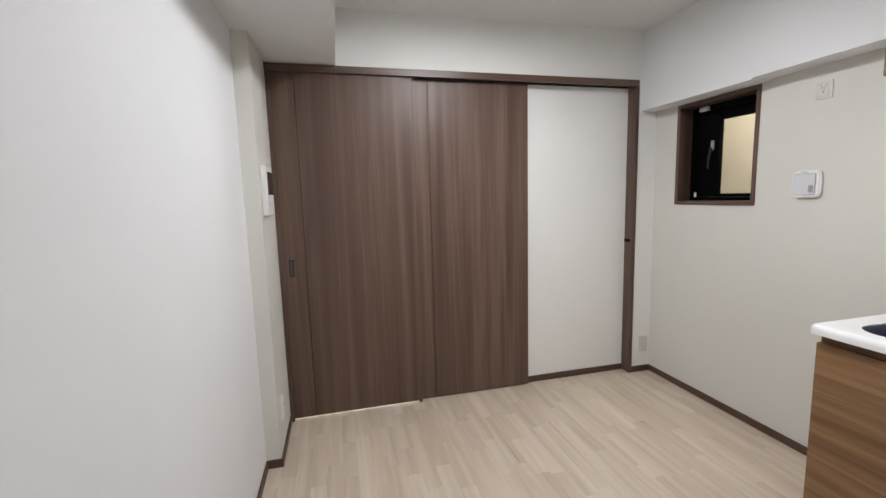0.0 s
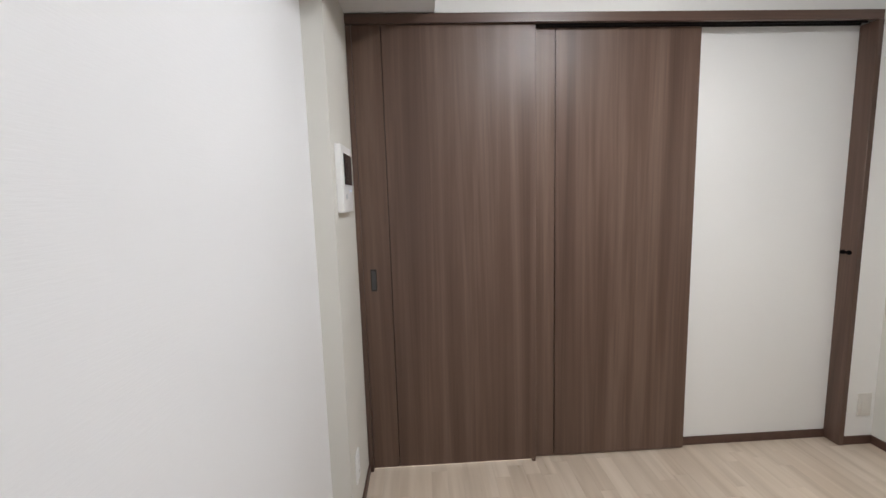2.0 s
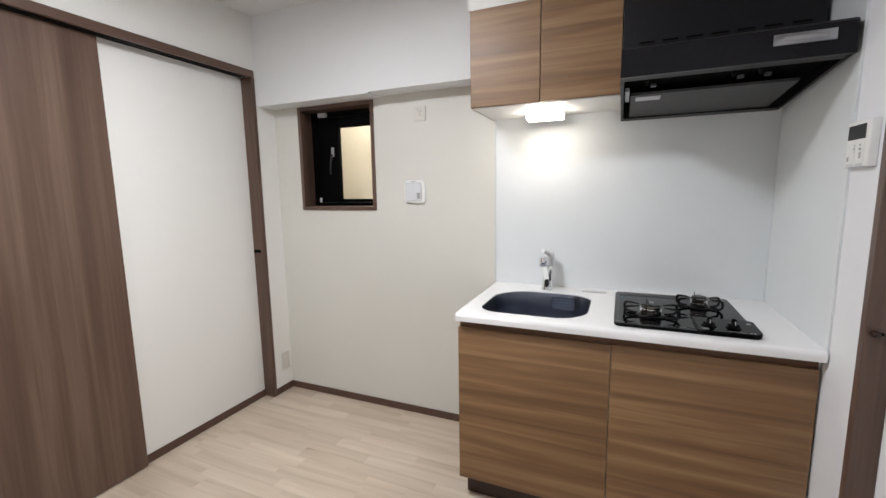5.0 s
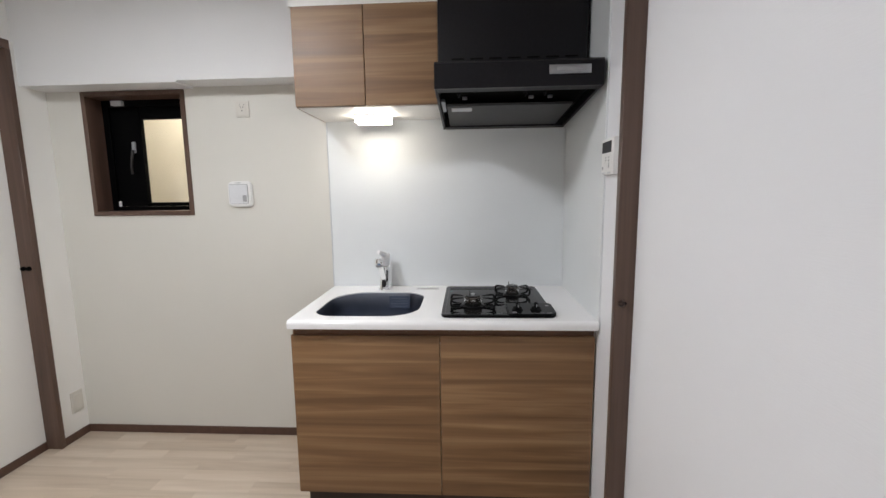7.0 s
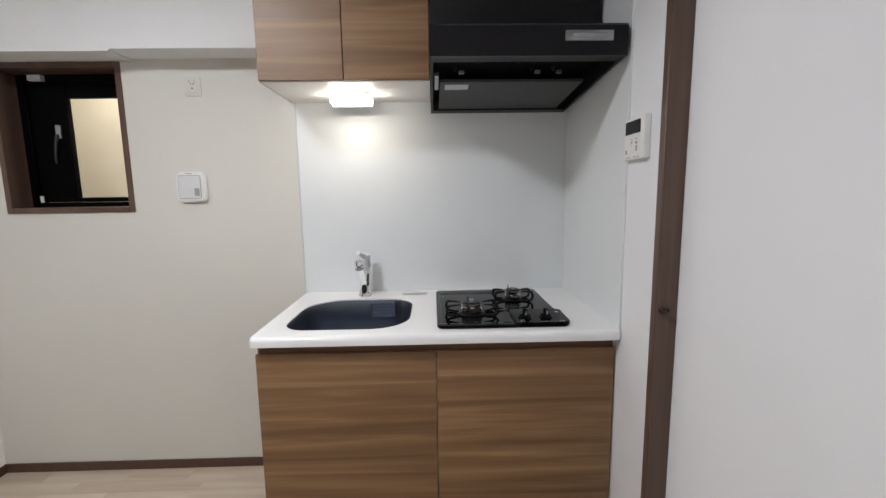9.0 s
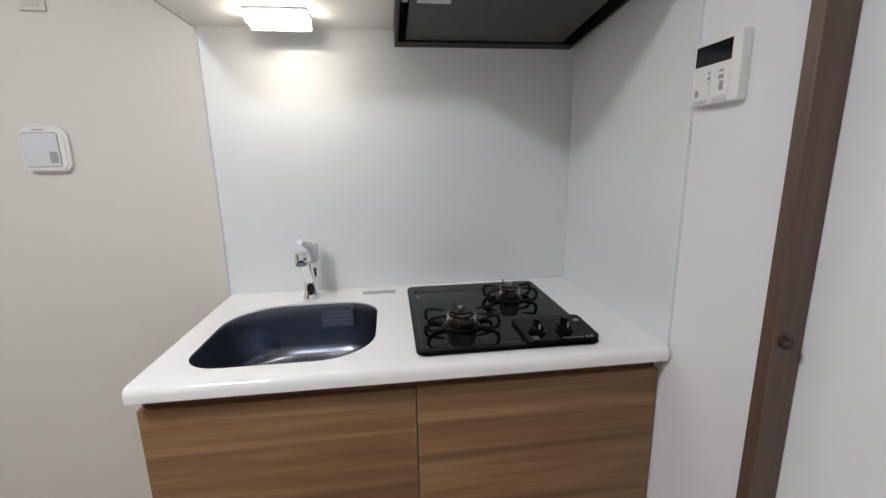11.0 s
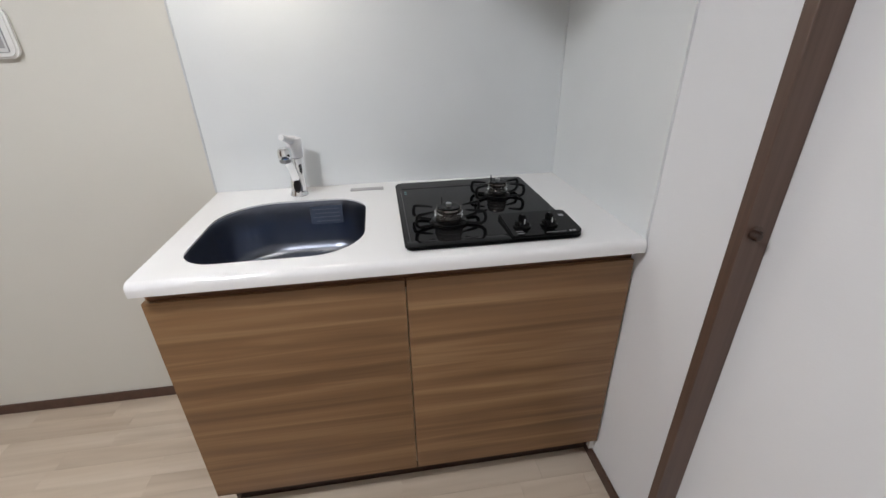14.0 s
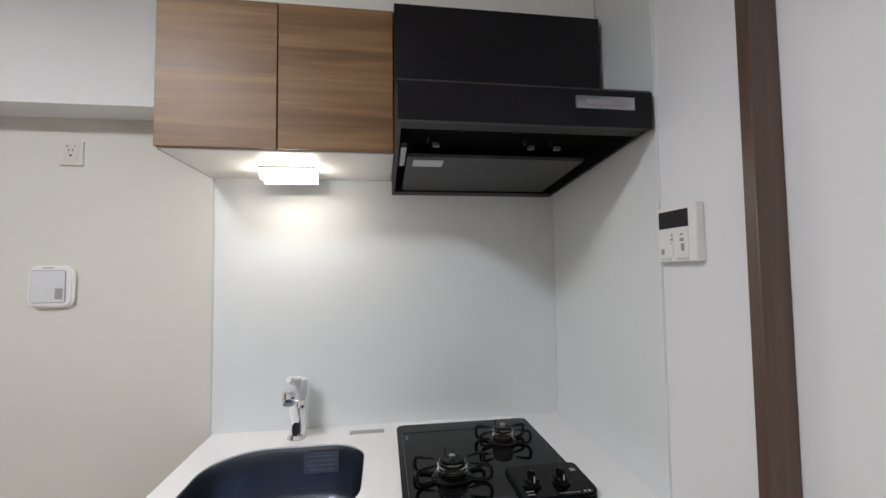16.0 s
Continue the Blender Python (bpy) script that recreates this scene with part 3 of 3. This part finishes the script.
def burner(cx, cy, s):
    b = part("burner", lathe((cx, cy, HZ), [(0.052 * s, 0), (0.053 * s, 0.004), (0.044 * s, 0.009), (0.036 * s, 0.012)]), BLACK, hob, "black burner cup with steel head")
    part("burner_head", lathe((cx, cy, HZ + 0.010), [(0.028 * s, 0), (0.036 * s, 0.002), (0.036 * s, 0.011), (0.032 * s, 0.0125), (0.032 * s, 0.017), (0.037 * s, 0.0185), (0.037 * s, 0.024), (0.033 * s, 0.0255), (0.033 * s, 0.029), (0.035 * s, 0.030), (0.034 * s, 0.034), (0.014 * s, 0.035)]), BURNER, b)
    for h in (0.0195, 0.0300):
        part("burner_ring", lathe((cx, cy, HZ + h), [(0.0365 * s, 0), (0.0385 * s, 0.0008), (0.0385 * s, 0.0030), (0.0365 * s, 0.0038)]), CHROME, b, "bright chrome ring")
    part("burner_cap", lathe((cx, cy, HZ + 0.0452), [(0.031 * s, 0), (0.031 * s, 0.002), (0.024 * s, 0.003), (0.012 * s, 0.001)]), BLACK, b)
    part("sensor", lathe((cx, cy, HZ + 0.03), [(0.0065, 0), (0.0065, 0.021), (0.0082, 0.022), (0.0082, 0.025), (0.005, 0.026)], steps=14), STEEL, b)
    part("igniter", tube([(cx + 0.043 * s, cy + 0.012, HZ + 0.01), (cx + 0.043 * s, cy + 0.012, HZ + 0.040), (cx + 0.041 * s, cy + 0.013, HZ + 0.058)], [0.0026, 0.0024, 0.0014], 6), IRON, b)
    trivet = part("trivet", tube([(cx + 0.046 * s * math.cos(2 * math.pi * k / 36), cy + 0.046 * s * math.sin(2 * math.pi * k / 36), HZ + 0.0045) for k in range(37)], 0.0034, 8), IRON, hob, "black cast-iron trivet with bent fingers")
    for deg in (66, 114, 246, 294):
        u = Vector((math.cos(radians(deg)), math.sin(radians(deg)), 0))
        c = Vector((cx, cy, HZ))
        bar = tube([c + u * (r * s) + Vector((0, 0, h)) for r, h in ((0.046, 0.0045), (0.072, 0.0040), (0.091, 0.0060), (0.0995, 0.0130), (0.1015, 0.0250), (0.098, 0.0370), (0.092, 0.0400), (0.070, 0.0405), (0.046, 0.0400))], [0.0036, 0.0044, 0.0050, 0.0052, 0.0050, 0.0050, 0.0046, 0.0038, 0.0022], 8)
        part("finger", bar, IRON, trivet)


burner(1.775, 0.470, 1.0)
burner(1.962, 0.284, 0.82)

# ---- wall cupboard ----
CX = 1.850
cup = thing("wall_cupboard", (2.02, 0.914, 1.733), "wood-print wall cupboard with two doors above the sink", "wall cupboard")
part("body", boxes((CX + 0.019, EAST, 0.610, 1.220, 1.7275, 2.132), bevel=0.001, segments=1), OFFWHITE, cup)
part("side_panel", boxes((CX + 0.019, EAST, 1.2205, 1.223, 1.7275, 2.132)), OAK, cup)
part("door", boxes((CX, CX + 0.018, 0.9205, 1.222, 1.730, 2.132), bevel=0.0012, segments=1), OAK, cup)
part("door", boxes((CX, CX + 0.018, 0.611, 0.9175, 1.730, 2.132), bevel=0.0012, segments=1), OAK, cup)
structure("trim_cupboard_filler", boxes((CX + 0.004, EAST, 0.608, 1.232, 2.133, CEILING)), OFFWHITE, "white filler board above the wall cupboard", "filler board")
structure("trim_hood_filler", boxes((CX + 0.004, EAST, 0.004, 0.6075, 2.133, CEILING)), OFFWHITE, "white filler board above the cooker hood", "filler board")

lamp = thing("cabinet_lamp", (2.06, 0.9325, 1.69), "glowing slim white lamp under the wall cupboard", "cabinet lamp")
part("housing", boxes((2.024, 2.1015, 0.848, 1.017, 1.7200, 1.7272), (2.0955, 2.1015, 0.848, 1.017, 1.6860, 1.7195), bevel=0.002), WHITE, lamp)
part("diffuser", boxes((2.028, 2.094, 0.852, 1.013, 1.690, 1.7195), bevel=0.006, segments=3), LIT, lamp, "glowing frosted diffuser")

# ---- cooker hood ----
hood = thing("cooker_hood", (1.9, 0.308, 1.675), "matt black cooker hood with sloping filter and slim control strip", "cooker hood")
BX = 1.812
y0, y1 = 0.013, 0.609
part("upper_box", boxes((BX, EAST - 0.004, y0 + 0.001, y1 - 0.001, 1.83, 2.131), bevel=0.002), HOODBLACK, hood)
part("front_band", prism([(1.588, 1.727), (1.586, 1.812), (1.594, 1.820), (BX + 0.05, 1.838), (BX + 0.05, 1.826), (1.602, 1.808), (1.604, 1.727)], y0, y1, "y", 0.0015, 1), HOODBLACK, hood)
side = [(1.6045, 1.728), (1.6045, 1.806), (EAST - 0.004, 1.828), (EAST - 0.004, 1.676)]
part("side_plate", prism(side, y1 - 0.010, y1 - 0.0005, "y"), HOODBLACK, hood)
part("side_plate", prism(side, y0 + 0.0005, y0 + 0.010, "y"), HOODBLACK, hood)
slope = (1.728 - 1.676) / (1.6045 - (EAST - 0.004))


def under(x):
    return 1.728 + slope * (x - 1.6045)


def slab_mesh(xa, xb, ya, yb, lift, thick):
    return prism([(xa, under(xa) + lift), (xb, under(xb) + lift), (xb, under(xb) + lift + thick), (xa, under(xa) + lift + thick)], ya, yb, "y", 0.0015, 1)


part("rim_back", slab_mesh(2.165, EAST - 0.004, y0 + 0.0105, y1 - 0.0105, 0.0, 0.05), HOODBLACK, hood)
part("rim_front", slab_mesh(1.6047, 1.640, y0 + 0.0105, y1 - 0.0105, 0.0, 0.02), HOODBLACK, hood)
part("inner_tray", slab_mesh(1.6407, 2.1645, y0 + 0.011, y1 - 0.011, 0.040, 0.004), VOID, hood)
part("filter_plate", slab_mesh(1.835, 2.163, 0.060, 0.574, 0.006, 0.010), FILTER, hood, "dark grey metal grease filter plate")
part("filter_label", slab_mesh(1.855, 1.905, 0.470, 0.556, 0.003, 0.002), PALE_GREY, hood, "pale printed label")
# Metal bracket at the hood's left side; it covers no lamp.
part("side_bracket", slab_mesh(1.76, 1.90, 0.579, 0.594, 0.002, 0.012), STEEL, hood, "small steel bracket")
for yy in (0.16, 0.235, 0.50):
    part("clip", slab_mesh(1.790, 1.799, yy - 0.010, yy + 0.010, 0.020, 0.010), STEEL, hood)
    part("clip_screw", lathe((1.780, yy + 0.024, under(1.78) + 0.0395), [(0.006, 0), (0.006, -0.008), (0.0035, -0.012), (0.0035, -0.016)], steps=12), HOODBLACK, hood)
part("control_strip", boxes((1.5825, 1.5875, 0.060, 0.204, 1.767, 1.797), bevel=0.001), STEEL, hood, "silver control strip with buttons")
for yy in (0.33, 0.46):
    part("flange_tab", boxes((1.638, 1.642, yy - 0.006, yy + 0.006, under(1.64) - 0.0025, under(1.64) + 0.002)), HOODBLACK, hood)
part("button_row", boxes((1.5810, 1.5827, 0.078, 0.180, 1.7755, 1.7885), bevel=0.0006, segments=1), GREY, hood)
for i in range(7):
    y = 0.527 - 0.0753 * i
    for z in (1.882, 1.893):
        part("vent_slot", boxes((BX - 0.0012, BX - 0.0004, y - 0.025, y + 0.025, z - 0.003, z + 0.003)), VOID, hood)

# ---- water-heater remote ----
rem = thing("heater_remote", (1.525, SOUTH, 1.475), "white water-heater control panel with dark display", "control panel")
rx0, rx1, rz0, rz1 = 1.464, 1.584, 1.414, 1.536
part("case", boxes((rx0, rx1, SOUTH, 0.014, rz0, rz1), bevel=0.003, segments=3), WHITE, rem)
part("display", boxes((rx0 + 0.022, rx1 - 0.006, 0.014, 0.0148, rz1 - 0.048, rz1 - 0.010), bevel=0.0003, segments=1), SCREEN, rem, "dark glossy display")
part("flap", boxes((rx0 + 0.022, rx0 + 0.067, 0.014, 0.0155, rz0 + 0.012, rz1 - 0.054), bevel=0.0006, segments=1), WHITE, rem)
part("flap", boxes((rx0 + 0.069, rx1 - 0.006, 0.014, 0.0155, rz0 + 0.012, rz1 - 0.054), bevel=0.0006, segments=1), WHITE, rem)
for x, z, w, h in ((1.505, 1.472, 0.010, 0.004), (1.505, 1.461, 0.012, 0.007), (1.503, 1.445, 0.010, 0.016), (1.536, 1.472, 0.005, 0.005), (1.536, 1.463, 0.008, 0.005), (1.536, 1.455, 0.003, 0.003), (1.566, 1.437, 0.010, 0.012)):
    part("button_print", boxes((x - w / 2, x + w / 2, 0.0156, 0.0160, z - h / 2, z + h / 2)), GREY, rem)
for a, b in ((rx0 + 0.024, rx0 + 0.060), (rx1 - 0.045, rx1 - 0.008)):
    part("foot_bar", boxes((a, b, 0.014, 0.0146, rz0 + 0.003, rz0 + 0.009)), PALE_GREY, rem)

# ---- small wall panel beside the window ----
vp = thing("wall_vent", (EAST, 1.683, 1.36), "white square wall vent panel with rounded corners", "vent")
part("plate", prism(rounded_outline(1.620, 1.751, 1.299, 1.433, [0.028] * 4, 5), EAST - 0.020, EAST, "x", 0.006, 3), WHITE, vp)
part("insert_frame", prism(rounded_outline(1.640, 1.742, 1.314, 1.418, [0.008] * 4, 4), EAST - 0.0225, EAST - 0.0195, "x", 0.001, 1), GREY, vp)
part("insert", boxes((EAST - 0.0236, EAST - 0.0226, 1.6425, 1.7395, 1.3165, 1.4155)), PAPER, vp, "pale grey insert")
part("print_block", boxes((EAST - 0.0243, EAST - 0.0238, 1.647, 1.669, 1.326, 1.360)), GREY, vp)
part("print_line", boxes((EAST - 0.0208, EAST - 0.0202, 1.677, 1.709, 1.423, 1.4265)), GREY, vp)


def outlet(at, axis, tall, wide, holes, label, paint=WHITE):
    """A white plate on a wall; axis is the wall's outward direction."""
    x, y, z = at
    ob = thing("wall_outlet", at, label, "outlet", "wall outlets")

    def flat(u0, u1, z0, z1, d0, d1):
        if axis == "-x":
            return (x - d1, x - d0, y + u0, y + u1, z + z0, z + z1)
        if axis == "+x":
            return (x + d0, x + d1, y + u0, y + u1, z + z0, z + z1)
        return (x + u0, x + u1, y - d1, y - d0, z + z0, z + z1)

    part("plate", boxes(flat(-wide / 2, wide / 2, -tall / 2, tall / 2, 0, 0.007), bevel=0.002), paint, ob)
    part("socket", boxes(flat(-wide * 0.3, wide * 0.3, -tall * 0.36, tall * 0.36, 0.0071, 0.0095), bevel=0.001, segments=1), paint, ob)
    for u, v, w, h in holes:
        part("slot", boxes(flat(u - w / 2, u + w / 2, v - h / 2, v + h / 2, 0.0096, 0.0102)), DARKPLASTIC, ob)
    return ob


pair = [(-0.006, 0.022, 0.0022, 0.009), (0.006, 0.022, 0.0022, 0.009), (-0.006, -0.022, 0.0022, 0.009), (0.006, -0.022, 0.0022, 0.009)]
outlet((PILLAR_X, 2.405, 0.25), "+x", 0.12, 0.07, pair, "white double wall outlet near the baseboard")
outlet((2.155, NORTH - 0.006, 0.215), "-y", 0.12, 0.07, [], "ivory blank outlet plate near the baseboard", IVORY)
outlet((EAST, 1.647, 1.799), "-x", 0.080, 0.070, [(-0.006, 0.010, 0.0022, 0.009), (0.006, 0.010, 0.0022, 0.009), (0.0, -0.008, 0.006, 0.006), (-0.012, 0.022, 0.004, 0.003), (0.012, 0.022, 0.004, 0.003)], "ivory earthed wall outlet high beside the cupboard", IVORY)

# ---- intercom ----
ic = thing("intercom", (PILLAR_X, 2.47, 1.40), "white wall intercom with a dark video screen", "intercom")
iy0, iy1, iz0, iz1 = 2.333, 2.533, 1.286, 1.532
part("case", boxes((PILLAR_X, PILLAR_X + 0.024, iy0, iy1, iz0, iz1), bevel=0.003, segments=3), WHITE, ic)
part("screen", boxes((PILLAR_X + 0.024, PILLAR_X + 0.0275, iy0 + 0.036, iy1 - 0.012, 1.388, 1.502), bevel=0.001, segments=1), SCREEN, ic, "dark glossy video screen")
part("talk_button", boxes((PILLAR_X + 0.024, PILLAR_X + 0.0256, iy0 + 0.05, iy0 + 0.075, 1.335, 1.352), bevel=0.0006, segments=1), PALE_GREY, ic)
part("led", boxes((PILLAR_X + 0.0241, PILLAR_X + 0.0256, iy0 + 0.150, iy0 + 0.157, 1.362, 1.369)), BLUE, ic, "small blue indicator light")

# ---- ceiling light ----
cl = thing("ceiling_light", (LAMP[0], LAMP[1], CEILING), "round white ceiling light", "ceiling light")
part("base", lathe((LAMP[0], LAMP[1], CEILING), [(0.205, 0), (0.205, -0.046), (0.202, -0.050), (0.196, -0.050), (0.194, -0.040), (0.10, -0.039)], steps=48), WHITE, cl)
part("diffuser", lathe((LAMP[0], LAMP[1], CEILING - 0.0405), [(0.193, 0), (0.193, -0.004), (0.15, -0.009), (0.06, -0.012)], steps=48), LIT_MAIN, cl, "glowing frosted diffuser")

# ---- floor planks ----
floor = bpy.data.objects["floor"]
PW, GAP = 0.0755, 0.0003
rng = random.Random(4)
LENGTHS = (0.22, 0.30, 0.38, 0.47, 0.58)
STARTS = (0.10, 0.16, 0.22, 0.30, 0.38, 0.47)


def plank_mesh(w, l):
    h, c = 0.004, 0.00025
    bm = bmesh.new()
    lo = [bm.verts.new((sx * w / 2, sy * l / 2, -h)) for sx, sy in ((-1, -1), (1, -1), (1, 1), (-1, 1))]
    mi = [bm.verts.new((sx * w / 2, sy * l / 2, -c)) for sx, sy in ((-1, -1), (1, -1), (1, 1), (-1, 1))]
    hi = [bm.verts.new((sx * (w / 2 - c), sy * (l / 2 - c), 0)) for sx, sy in ((-1, -1), (1, -1), (1, 1), (-1, 1))]
    for a, b in ((lo, mi), (mi, hi)):
        for i in range(4):
            bm.faces.new((a[i], a[(i + 1) % 4], b[(i + 1) % 4], b[i]))
    bm.faces.new(hi)
    bmesh.ops.recalc_face_normals(bm, faces=bm.faces)
    me = bpy.data.meshes.new("plank")
    bm.to_mesh(me)
    bm.free()
    me.materials.append(FLOOR)
    return me


plank_meshes = {l: plank_mesh(PW - GAP, l - GAP) for l in sorted(set(LENGTHS + STARTS))}
x = WEST + PW / 2
while x < EAST + PW / 2:
    y = -0.11
    l = rng.choice(STARTS)
    while y < 2.87:
        o = new("plank", plank_meshes[l])
        o.location = (x, y + l / 2, 0)
        o.parent = floor
        y += l
        l = rng.choice(LENGTHS)
    x += PW
